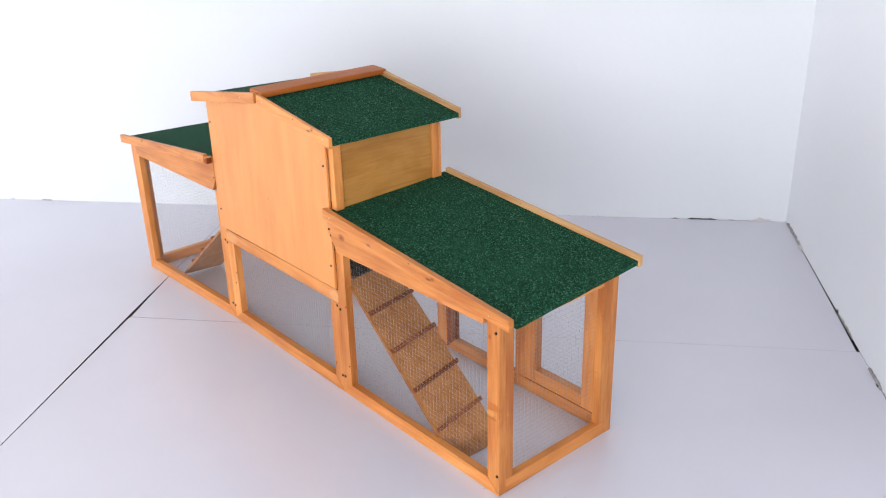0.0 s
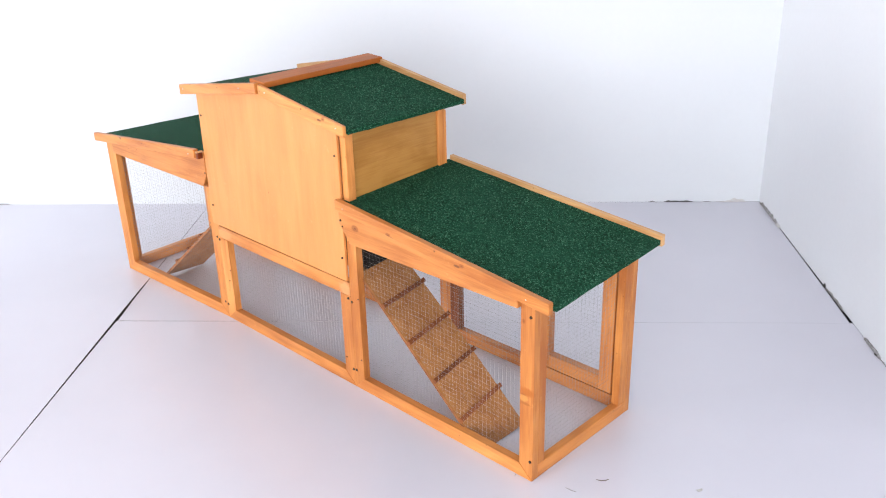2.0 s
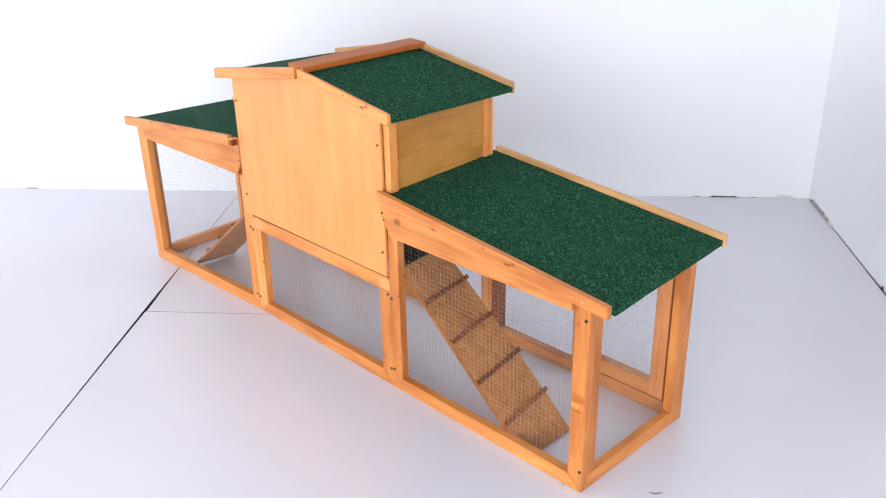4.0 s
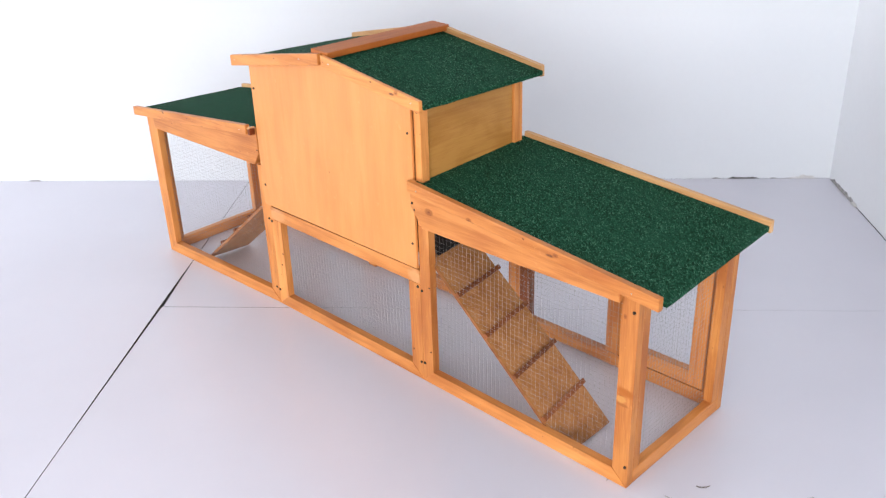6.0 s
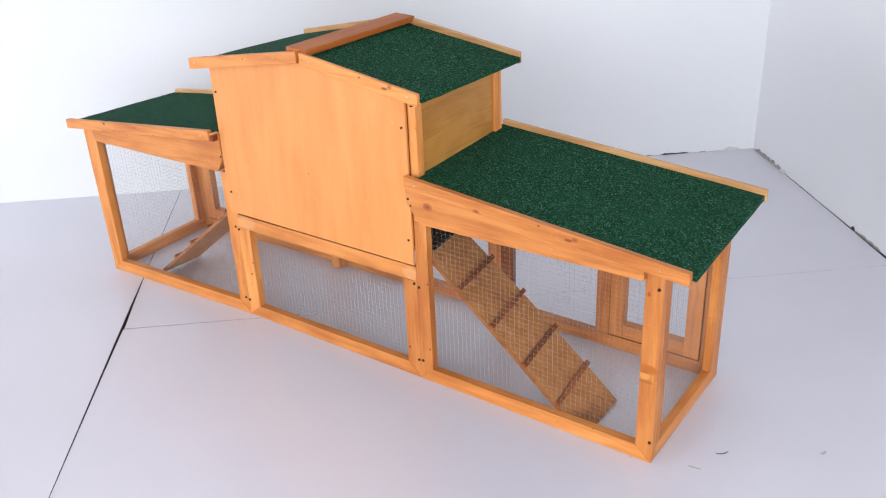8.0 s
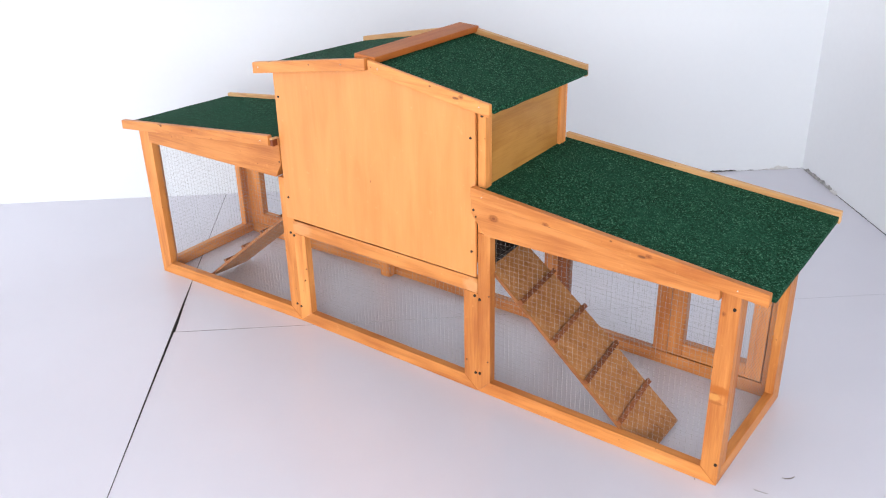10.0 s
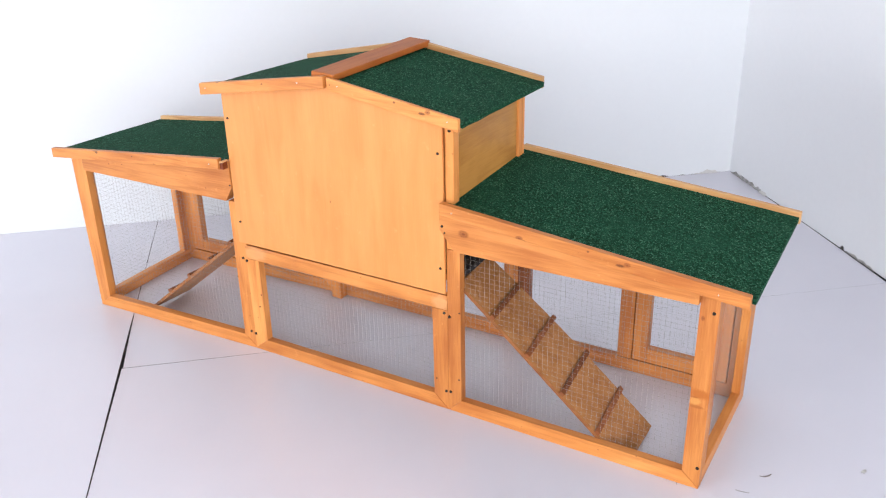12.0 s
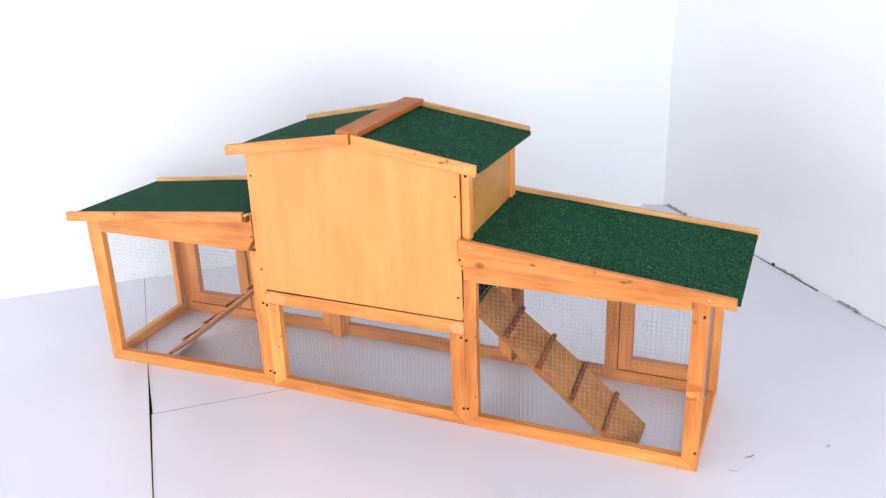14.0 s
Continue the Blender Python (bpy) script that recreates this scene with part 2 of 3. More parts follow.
DARK_PLATE = plain("dark_plate_metal", (0.020, 0.017, 0.017), 0.5, 0.4)
WALL = plain("white_wall_paint", (0.727, 0.757, 0.782), 0.75, 0.0, 0.015, 1.2, 0.02)
# second copy of the wall paint, its colour set to offset the window light
WALL_SIDE = plain("white_wall_paint_light_tuned", (0.735, 0.755, 0.780), 0.75, 0.0, 0.02, 1.2, 0.02)
CEILING = plain("ceiling_paint", (0.66, 0.66, 0.66), 0.85, 0.0, 0.01)
SHEET = floor_sheet()
UNDER = plain("dark_subfloor", (0.008, 0.0075, 0.008), 0.9, 0.0, 0.3)
GRIME = plain("grey_grime", (0.30, 0.295, 0.29), 0.9, 0.0, 0.6, 45.0)
CRACK = plain("dark_crack", (0.05, 0.048, 0.045), 0.95, 0.0, 0.5, 30.0)
CAULK = plain("old_caulk", (0.62, 0.61, 0.60), 0.8, 0.0, 0.15, 40.0)
FRAME_WHITE = plain("white_window_frame", (0.8, 0.8, 0.8), 0.4)
SHAVING = plain("grey_brown_shaving", (0.185, 0.155, 0.135), 0.8, 0.0, 0.3, 60.0)
DULL_SLIVER = plain("dull_wood_sliver", (0.36, 0.34, 0.32), 0.85, 0.0, 0.2, 60.0)
PALE_DUST = plain("pale_dust", (0.52, 0.50, 0.47), 0.9, 0.0, 0.2, 60.0)

glass, gnt, _ = material("window_glass")
clear, gloss, join = gnt.nodes.new("ShaderNodeBsdfTransparent"), gnt.nodes.new("ShaderNodeBsdfGlossy"), gnt.nodes.new("ShaderNodeMixShader")
gloss.inputs["Roughness"].default_value, join.inputs[0].default_value = 0.02, 0.06
gnt.links.new(clear.outputs[0], join.inputs[1])
gnt.links.new(gloss.outputs[0], join.inputs[2])
gnt.links.new(join.outputs[0], gnt.nodes["Material Output"].inputs["Surface"])


# ---- builders ----
XF = Matrix.Identity(4)                      # the turn of the module that is being built


def obj(name, bm, mat, parent=None, m=None, label=""):
    me = bpy.data.meshes.new(name)
    bm.to_mesh(me)
    bm.free()
    me.materials.append(mat)
    ob = new(name, me)
    if parent is not None:
        ob.parent = parent
    if m is not None:
        ob.matrix_basis = m
    if label:
        ob["label"] = label
    return ob


def box_bm(l, w, t, bevel=0.002):
    bm = bmesh.new()
    bmesh.ops.create_cube(bm, size=1.0)
    bmesh.ops.scale(bm, vec=(l, w, t), verts=bm.verts)
    if bevel:
        bmesh.ops.bevel(bm, geom=bm.edges[:], offset=bevel, segments=2, affect="EDGES", profile=0.6)
    return bm


AXES = {
    "x": Matrix(((1, 0, 0), (0, 0, -1), (0, 1, 0))),     # long along x, broad face to the front
    "xf": Matrix(((1, 0, 0), (0, 1, 0), (0, 0, 1))),     # long along x, lying flat
    "y": Matrix(((0, 0, 1), (1, 0, 0), (0, 1, 0))),      # long along y, broad face to the side
    "yf": Matrix(((0, -1, 0), (1, 0, 0), (0, 0, 1))),    # long along y, lying flat
    "z": Matrix(((0, 1, 0), (0, 0, -1), (1, 0, 0))),     # upright, broad face to the front
    "zs": Matrix(((0, 0, 1), (0, 1, 0), (1, 0, 0))),     # upright, broad face to the side
}


def board(name, x, y, z, way, mat, parent, bevel=0.002, label="", turn=0.0):
    """A board that fills the ranges x, y, z; its grain runs the way that AXES names. turn: degrees about y through its middle."""
    c = Vector(((x[0] + x[1]) / 2, (y[0] + y[1]) / 2, (z[0] + z[1]) / 2))
    size = Vector((x[1] - x[0], y[1] - y[0], z[1] - z[0]))
    r = AXES[way]
    local = [sum(abs(r[i][k]) * size[i] for i in range(3)) for k in range(3)]
    m = XF @ Matrix.Translation(c) @ Matrix.Rotation(radians(turn), 4, "Y") @ r.to_4x4()
    return obj(name, box_bm(*local, bevel), mat, parent, m, label)


def prism(name, outline, y0, y1, mat, parent, bevel=0.002, label="", upright=False):
    """A board cut to an outline in x and z, from y0 to y1; grain along x, or upright."""
    cx = sum(p[0] for p in outline) / len(outline)
    cz = sum(p[1] for p in outline) / len(outline)
    bm = bmesh.new()
    flat = [(pz - cz, px - cx) if upright else (px - cx, pz - cz) for px, pz in outline]
    front = [bm.verts.new((a, b, (y1 - y0) / 2)) for a, b in flat]
    back = [bm.verts.new((a, b, (y0 - y1) / 2)) for a, b in flat]
    bm.faces.new(front)
    bm.faces.new(back[::-1])
    n = len(outline)
    for i in range(n):
        bm.faces.new((front[i], back[i], back[(i + 1) % n], front[(i + 1) % n]))
    bmesh.ops.recalc_face_normals(bm, faces=bm.faces[:])
    if bevel:
        bmesh.ops.bevel(bm, geom=bm.edges[:], offset=bevel, segments=2, affect="EDGES", profile=0.6)
    m = XF @ Matrix.Translation((cx, (y0 + y1) / 2, cz)) @ AXES["z" if upright else "x"].to_4x4()
    return obj(name, bm, mat, parent, m, label)


def wire_mesh(parent, origin, across, up, nu, nv, wire=0.00024, pitch=0.013):
    """Welded wire: nu by nv cells from origin along the two ways, slightly slack."""
    a, b = Vector(across).normalized(), Vector(up).normalized()
    n = a.cross(b)
    o = Vector(origin)
    seed = random.random() * 9
    verts, faces = [], []

    def slack(i, j):
        p = Vector((i * 0.09 + seed, j * 0.09, seed))
        return n * (noise.noise(p) * 0.0022) + a * (noise.noise(p + Vector((7, 0, 0))) * 0.0016) + b * (noise.noise(p + Vector((0, 7, 0))) * 0.0016)

    def strand(points, side):
        k = len(verts)
        for p in points:
            for q in (side, n, -side, -n):
                verts.append(p + q * wire)
        for i in range(len(points) - 1):
            for j in range(4):
                s, t = k + i * 4 + j, k + i * 4 + (j + 1) % 4
                faces.append((s, t, t + 4, s + 4))

    for i in range(nu + 1):
        strand([o + a * (i * pitch) + b * (j * pitch) + slack(i, j) for j in range(0, nv + 1, 4)] + [o + a * (i * pitch) + b * (nv * pitch)], a)
    for j in range(nv + 1):
        strand([o + a * (i * pitch) + b * (j * pitch) + slack(i, j) + n * wire * 1.6 for i in range(0, nu + 1, 4)] + [o + a * (nu * pitch) + b * (j * pitch)], b)
    me = bpy.data.meshes.new("wire_mesh")
    me.from_pydata([tuple(v) for v in verts], [], faces)
    me.materials.append(WIRE)
    ob = new("wire_mesh", me)
    ob.matrix_basis = XF
    ob.parent = parent
    ob["label"] = "square welded galvanised wire mesh"
    return ob


def screw(parent, x, y, z, mat=None, radius=0.0042):
    """A sunk screw head, nail head or small dark mark in a face that looks to the front."""
    bm = bmesh.new()
    bmesh.ops.create_cone(bm, cap_ends=True, segments=12, radius1=radius, radius2=radius * 0.8, depth=0.003)
    m = XF @ Matrix.Translation((x, y, z)) @ Matrix.Rotation(radians(90), 4, "X")
    ob = obj("screw_head" if mat is None else "nail_head", bm, mat or SCREW, None, m)
    ob.parent = parent
    ob.matrix_parent_inverse = parent.matrix_basis.inverted()
    return ob


# ---- the room ----
def wall(name, u, w, z, mat, label):
    bm = bmesh.new()
    bmesh.ops.create_cube(bm, size=1.0)
    bmesh.ops.scale(bm, vec=(u[1] - u[0], w[1] - w[0], z[1] - z[0]), verts=bm.verts)
    ob = obj(name, bm, mat, None, ROOM @ Matrix.Translation(((u[0] + u[1]) / 2, (w[0] + w[1]) / 2, (z[0] + z[1]) / 2)))
    return tagged(ob, label, "wall", kind="structure")


def joined(name, blocks, mat, label, category):
    """One mesh of several blocks given in the room's u, w, z ranges."""
    bm = bmesh.new()
    for u, w, z in blocks:
        r = bmesh.ops.create_cube(bm, size=1.0)
        bmesh.ops.scale(bm, vec=(u[1] - u[0], w[1] - w[0], z[1] - z[0]), verts=r["verts"])
        bmesh.ops.translate(bm, vec=((u[0] + u[1]) / 2, (w[0] + w[1]) / 2, (z[0] + z[1]) / 2), verts=r["verts"])
    return tagged(obj(name, bm, mat, None, ROOM), label, category, kind="structure")


wall("wall_back", (-0.12, RU + 0.12), (-0.12, 0.0), (0, RH), WALL, "plain white painted wall behind the hutch")
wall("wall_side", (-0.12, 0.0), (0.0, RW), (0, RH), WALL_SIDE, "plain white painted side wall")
W0, W1, Z0, Z1 = 0.45, 5.75, 0.15, 2.45
joined("wall_window_side", [((RU, RU + 0.12), (0, W0), (0, RH)), ((RU, RU + 0.12), (W1, RW), (0, RH)), ((RU, RU + 0.12), (W0, W1), (0, Z0)), ((RU, RU + 0.12), (W0, W1), (Z1, RH))],
       WALL, "white wall, out of view, with an assumed window opening", "wall")
U0, U1 = 0.15, 4.85
joined("wall_window_rear", [((-0.12, U0), (RW, RW + 0.12), (0, RH)), ((U1, RU + 0.12), (RW, RW + 0.12), (0, RH)), ((U0, U1), (RW, RW + 0.12), (0, Z0)), ((U0, U1), (RW, RW + 0.12), (Z1, RH))],
       WALL, "white wall, out of view, with an assumed window opening", "wall")
joined("ceiling", [((-0.12, RU + 0.12), (-0.12, RW + 0.12), (RH, RH + 0.1))], CEILING, "plain pale ceiling", "ceiling")


def window(name, blocks, pane_at):
    ob = joined(name, blocks, FRAME_WHITE, "assumed white framed window with clear glass, out of view", "window")
    bm = bmesh.new()
    r = bmesh.ops.create_cube(bm, size=1.0)
    u, w, z = pane_at
    bmesh.ops.scale(bm, vec=(u[1] - u[0], w[1] - w[0], z[1] - z[0]), verts=r["verts"])
    bmesh.ops.translate(bm, vec=((u[0] + u[1]) / 2, (w[0] + w[1]) / 2, (z[0] + z[1]) / 2), verts=r["verts"])
    pane = obj("pane", bm, glass, ob)
    pane.visible_shadow = False


# neither window is in view; both are assumed, to hold the two lamps
f = 0.05
window("window_1", [((RU + 0.05, RU + 0.1), (W0, W0 + f), (Z0, Z1)), ((RU + 0.05, RU + 0.1), (W1 - f, W1), (Z0, Z1)), ((RU + 0.05, RU + 0.1), (W0 + f, W1 - f), (Z0, Z0 + f)),
                    ((RU + 0.05, RU + 0.1), (W0 + f, W1 - f), (Z1 - f, Z1)), ((RU + 0.05, RU + 0.1), (3.07, 3.13), (Z0 + f, Z1 - f))],
       ((RU + 0.07, RU + 0.076), (W0 + f, W1 - f), (Z0 + f, Z1 - f)))
window("window_2", [((U0, U0 + f), (RW + 0.05, RW + 0.1), (Z0, Z1)), ((U1 - f, U1), (RW + 0.05, RW + 0.1), (Z0, Z1)), ((U0 + f, U1 - f), (RW + 0.05, RW + 0.1), (Z0, Z0 + f)),
                    ((U0 + f, U1 - f), (RW + 0.05, RW + 0.1), (Z1 - f, Z1)), ((2.47, 2.53), (RW + 0.05, RW + 0.1), (Z0 + f, Z1 - f))],
       ((U0 + f, U1 - f), (RW + 0.07, RW + 0.076), (Z0 + f, Z1 - f)))

# the floor: a dark base with three laid sheets, joints left open
floor = wall("floor", (-0.12, RU + 0.12), (-0.12, RW + 0.12), (-0.08, -0.018), UNDER, "floor of large white laminate sheets with open joints")
floor["category"] = "floor"


def sheet(corners):
    bm = bmesh.new()
    top = [bm.verts.new((u, w, 0.0)) for u, w in corners]
    low = [bm.verts.new((u, w, -0.018)) for u, w in corners]
    bm.faces.new(top)
    bm.faces.new(low[::-1])
    for i in range(len(top)):
        j = (i + 1) % len(top)
        bm.faces.new((top[i], low[i], low[j], top[j])).material_index = 1
    bmesh.ops.recalc_face_normals(bm, faces=bm.faces[:])
    ob = obj("sheet", bm, SHEET, floor, floor.matrix_basis.inverted() @ ROOM)
    ob.data.materials.append(CRACK)              # side faces coloured dark to deepen the joints' shade
    return ob


def to_room(x, y):
    d = Vector((x, y, 0)) - CORNER
    return d.dot(CU), d.dot(CW)


JU, JW = to_room(0.389, -0.276)              # where the three sheets meet
# the far sheet stands off the side wall in a wedge, the near one meets it
sheet(((0.0008, 0.0006), (JU - 0.0016, 0.0006), (JU - 0.0022, JW - 0.33), (JU - 0.0048, JW - 0.18), (JU - 0.0098, JW - 0.0010), (JU - 0.9, JW - 0.0004), (0.0105, JW - 0.0002),
       (0.0060, 0.84), (0.0030, 0.56), (0.0016, 0.30)))
sheet(((0.0006, JW + 0.0002), (JU - 0.9, JW + 0.0004), (JU - 0.0062, JW + 0.0010), (JU - 0.0042, JW + 0.22), (JU - 0.0014, JW + 0.75), (JU - 0.0012, RW), (0.0006, RW)))


def curled_sheet():
    """The third sheet: its edge along the joint has lifted a little; its side is coloured dark for the joint's shade.
    """
    bm = bmesh.new()
    cols = (JU, JU + 0.12, RU)
    rows = ((0.0006, 0), (JW - 0.34, 0), (JW - 0.20, 0.0025), (JW, 0.0032), (JW + 0.25, 0.0026), (JW + 0.7, 0.001), (JW + 1.5, 0.0004), (RW, 0))
    top = [[bm.verts.new((u, w, lift if k == 0 else 0.0)) for k, u in enumerate(cols)] for w, lift in rows]
    for a, b in zip(top, top[1:]):
        for k in range(2):
            bm.faces.new((a[k], a[k + 1], b[k + 1], b[k]))
    low = [bm.verts.new((r[0].co.x + 0.001, r[0].co.y, -0.018)) for r in top]
    for k in range(len(rows) - 1):
        bm.faces.new((top[k][0], low[k], low[k + 1], top[k + 1][0])).material_index = 1
    bmesh.ops.recalc_face_normals(bm, faces=bm.faces[:])
    for face in bm.faces:
        if face.material_index == 0 and face.normal.z < 0:
            face.normal_flip()
    ob = obj("sheet", bm, SHEET, floor, floor.matrix_basis.inverted() @ ROOM)
    ob.data.materials.append(CRACK)


curled_sheet()


def ragged(name, along, start, end, low, high, mat, seed, label, depth):
    """A torn strip along the foot of a wall: along 'u' on the back wall, 'w' on the side wall."""
    bm = bmesh.new()
    n = max(4, int((end - start) / 0.009))
    prev = None
    for i in range(n + 1):
        s = start + (end - start) * i / n
        k = noise.noise(Vector((s * 38, seed, 0))) * 0.5 + noise.noise(Vector((s * 120, seed, 3))) * 0.5
        h = low + (high - low) * max(0.0, min(1.0, 0.5 + 0.9 * k)) * min(1.0, 6 * min(i, n - i) / n + 0.15)
        if k < -0.5:                             # broken away here
            prev = None
            continue
        d = depth * (1.0 + 0.4 * noise.noise(Vector((s * 60, seed, 8))))
        ring = [(0.0005, 0.0), (d, 0.0), (d * 0.7, h), (0.0005, h)]
        now = [bm.verts.new((s, b, z) if along == "u" else (b, s, z)) for b, z in ring]
        if prev:
            for j in range(4):
                bm.faces.new((prev[j], prev[(j + 1) % 4], now[(j + 1) % 4], now[j]))
        prev = now
    bmesh.ops.recalc_face_normals(bm, faces=bm.faces[:])
    return tagged(obj(name, bm, mat, None, ROOM @ Matrix.Translation((0, 0, 0.0006))), label, "trim", kind="structure")


DARK_GAP, DIRT, FILLER = "dark torn gap at the foot of the white wall", "thin grey dirt line at the foot of the white wall", "grey crumbling filler along the side wall"
for n, (along, start, end, low, high, mat, label, depth) in enumerate((
        ("u", 0.285, 0.410, 0.000, 0.008, CRACK, DARK_GAP, 0.003),
        ("u", 0.060, 0.165, 0.000, 0.018, CAULK, "flaking pale caulk at the foot of the white wall", 0.006),
        ("u", 0.050, 0.190, 0.000, 0.003, GRIME, DIRT, 0.003),
        ("u", 0.210, 0.240, 0.000, 0.005, GRIME, DIRT, 0.003),
        ("u", 0.440, 0.475, 0.000, 0.007, GRIME, DIRT, 0.003),
        ("u", 3.350, 3.402, 0.001, 0.010, GRIME, DIRT, 0.004),
        ("u", 3.540, 3.562, 0.000, 0.006, GRIME, DIRT, 0.003),
        ("w", 0.020, 0.300, 0.003, 0.020, GRIME, FILLER, 0.005),
        ("w", 0.270, 0.315, 0.004, 0.022, CAULK, "pale lump of caulk along the side wall", 0.009),
        ("w", 0.310, 0.560, 0.000, 0.003, CRACK, DARK_GAP, 0.002),
        ("w", 0.834, 0.852, 0.004, 0.014, CRACK, DARK_GAP, 0.004),
        ("w", 0.860, 1.030, 0.000, 0.014, GRIME, FILLER, 0.004),
        ("w", 1.215, 1.335, 0.005, 0.014, GRIME, FILLER, 0.006),
        ("w", 1.300, 1.322, 0.001, 0.007, CRACK, DARK_GAP, 0.008),
        ("w", 1.335, 1.470, 0.000, 0.004, GRIME, DIRT, 0.003)), 1):
    ragged("wall_joint_%d" % n, along, start, end, low, high, mat, 3.7 * n, label, depth)


def scrap(name, u, w, length, turn, width, bow, mat, label, category):
    """A thin curled scrap lying on the floor."""
    bm = bmesh.new()
    prev = None
    n = 10
    for i in range(n + 1):
        t = i / n - 0.5
        wd = width * (1 - (2 * t) ** 4 * 0.7)
        y = bow * (1 - 4 * t * t) + 0.001 * noise.noise(Vector((t * 9, u, w)))
        lift = 0.0006 + 0.0018 * (2 * t) ** 2
        now = [bm.verts.new((t * length, y + sy * wd / 2, z)) for sy, z in ((-1, lift), (1, lift), (1, lift + 0.0008), (-1, lift + 0.0008))]
        if prev:
            for j in range(4):
                bm.faces.new((prev[j], prev[(j + 1) % 4], now[(j + 1) % 4], now[j]))
        else:
            bm.faces.new(now)
        prev = now
    bm.faces.new(prev[::-1])
    bmesh.ops.recalc_face_normals(bm, faces=bm.faces[:])
    return tagged(obj(name, bm, mat, None, ROOM @ Matrix.Translation((u, w, 0)) @ Matrix.Rotation(radians(turn), 4, "Z")), label, category)


scrap("wood_shaving", 0.887, 1.920, 0.031, 2, 0.0030, 0.003, SHAVING, "grey-brown curl of wood shaving on the white floor", "wood shaving")
scrap("wood_splinter", 0.967, 1.961, 0.030, 145, 0.0013, 0.001, DULL_SLIVER, "greyish thin wood splinter on the white floor", "wood splinter")
scrap("wood_splinter", 1.095, 1.90, 0.020, -120, 0.0011, 0.001, SHAVING, "short thin wood splinter on the white floor", "wood splinter")
scrap("dust_flake", 0.661, 1.954, 0.016, 20, 0.008, 0.001, PALE_DUST, "small pale dust flake on the white floor", "dust")

# ---- the hutch ----
hutch = tagged(new("rabbit_hutch"), "honey-stained wooden rabbit hutch with green felt roofs, on white floor", "rabbit hutch")
D = 0.42                                     # depth of the base
T = 0.022                                    # thickness of the frame boards
XL, XR = 0.02, 1.958
FR = {}                                      # frame boards by a short key


def fb(key, name, x, y, z, way, mat=PINE, **more):
    FR[key] = board(name, x, y, z, way, mat, hutch, **more)
    return FR[key]


RAIL = 0.0385
STRAIGHT = Matrix.Identity(4)
SPLAY = Matrix.Translation((0.655, 0.21, 0)) @ Matrix.Rotation(radians(2.5), 4, "Z") @ Matrix.Translation((-0.655, -0.21, 0))   # the left run stands a little askew
TOP = 0.458
for side, (y0, y1) in (("n", (0.0, T)), ("f", (D - T, D))):
    tone = PINE if side == "n" else PINE_SHADED   # the far frame's colour holds the shade inside the runs
    fore = 0.001 if side == "n" else 0.0         # the front rails stand a little proud of the posts

    def rail(key, x0, x1, cut0, cut1):
        """A bottom rail, mitred into the posts at both ends."""
        FR[side + key] = prism("bottom_rail", ((x0, 0.001), (x1, 0.001), (x1 - cut1, RAIL), (x0 + cut0, RAIL)), y0 - fore, y1 - fore, tone, hutch, 0.0004)

    def post(key, x0, x1, top, inner, mat=tone):
        """A post whose foot is mitred on its inner side: -1 where the inner side is at x0, 1 where it is at x1."""
        foot = ((x0, RAIL + 0.0005), (x1, 0.0015)) if inner < 0 else ((x0, 0.0015), (x1, RAIL + 0.0005))
        FR[side + key] = prism("post", foot + ((x1, top), (x0, top)), y0, y1, mat, hutch, 0.0004, upright=True)

    XF = SPLAY
    rail("rail1", XL + 0.0005, 0.6560, 0.044, 0.0445)
    FR[side + "post1"] = prism("post", ((XL, 0.0015), (XL + 0.044, RAIL + 0.0005), (XL + 0.044, 0.516 if side == "n" else 0.498), (XL - 0.009, 0.511 if side == "n" else 0.493)), y0, y1, tone, hutch, 0.0007, upright=True)
    post("post2", 0.611, 0.6562, TOP, -1)
    XF = STRAIGHT
    rail("rail2", 0.6572, 1.3090, 0.0465, 0.0425)
    rail("rail3", 1.3097, XR - 0.0005, 0.036, 0.041)
    post("post3", 0.6570, 0.704, 0.2905, 1)
    post("post4", 1.266, 1.3092, 0.2905, -1)
    post("post5", 1.3097, 1.346, 0.459, 1, PINE if side == "n" else PINE_BROWN)
    FR[side + "post6"] = prism("post", ((1.917, RAIL + 0.0005), (XR, 0.0015), (XR, 0.513 if side == "n" else 0.495), (1.917, 0.517 if side == "n" else 0.499)), y0, y1, PINE_END if side == "n" else tone, hutch, 0.0007, upright=True)
    fb(side + "head", "cross_rail", (0.6575, 1.3085), (y0, y1), (0.291, 0.332), "x", PINE_HEAD)
# the end frames stand between the long frames
for key, x0, x1, turn in (("l", XL, XL + T, SPLAY), ("r", XR - T, XR, STRAIGHT)):
    XF = turn
    fb(key + "rail", "bottom_rail", (x0, x1), (T + 0.0005, D - T - 0.0005), (0.001, RAIL), "y")
    fb(key + "postn", "post", (x0, x1), (T + 0.0005, 0.047), (RAIL + 0.0005, 0.49), "zs")
    fb(key + "postf", "post", (x0, x1), (D - T - 0.032, D - T - 0.0005), (RAIL + 0.0005, 0.49), "zs")
    fb(key + "head", "cross_rail", (x0, x1), (0.048, D - T - 0.033), (0.45, 0.49), "y")
XF = STRAIGHT

# aprons under the run roofs, cut to the slope
SL = 0.0985


def left_top(x):
    return 0.523 + 0.104 * x


def right_top(x):
    return 0.588 - SL * (x - 1.324)


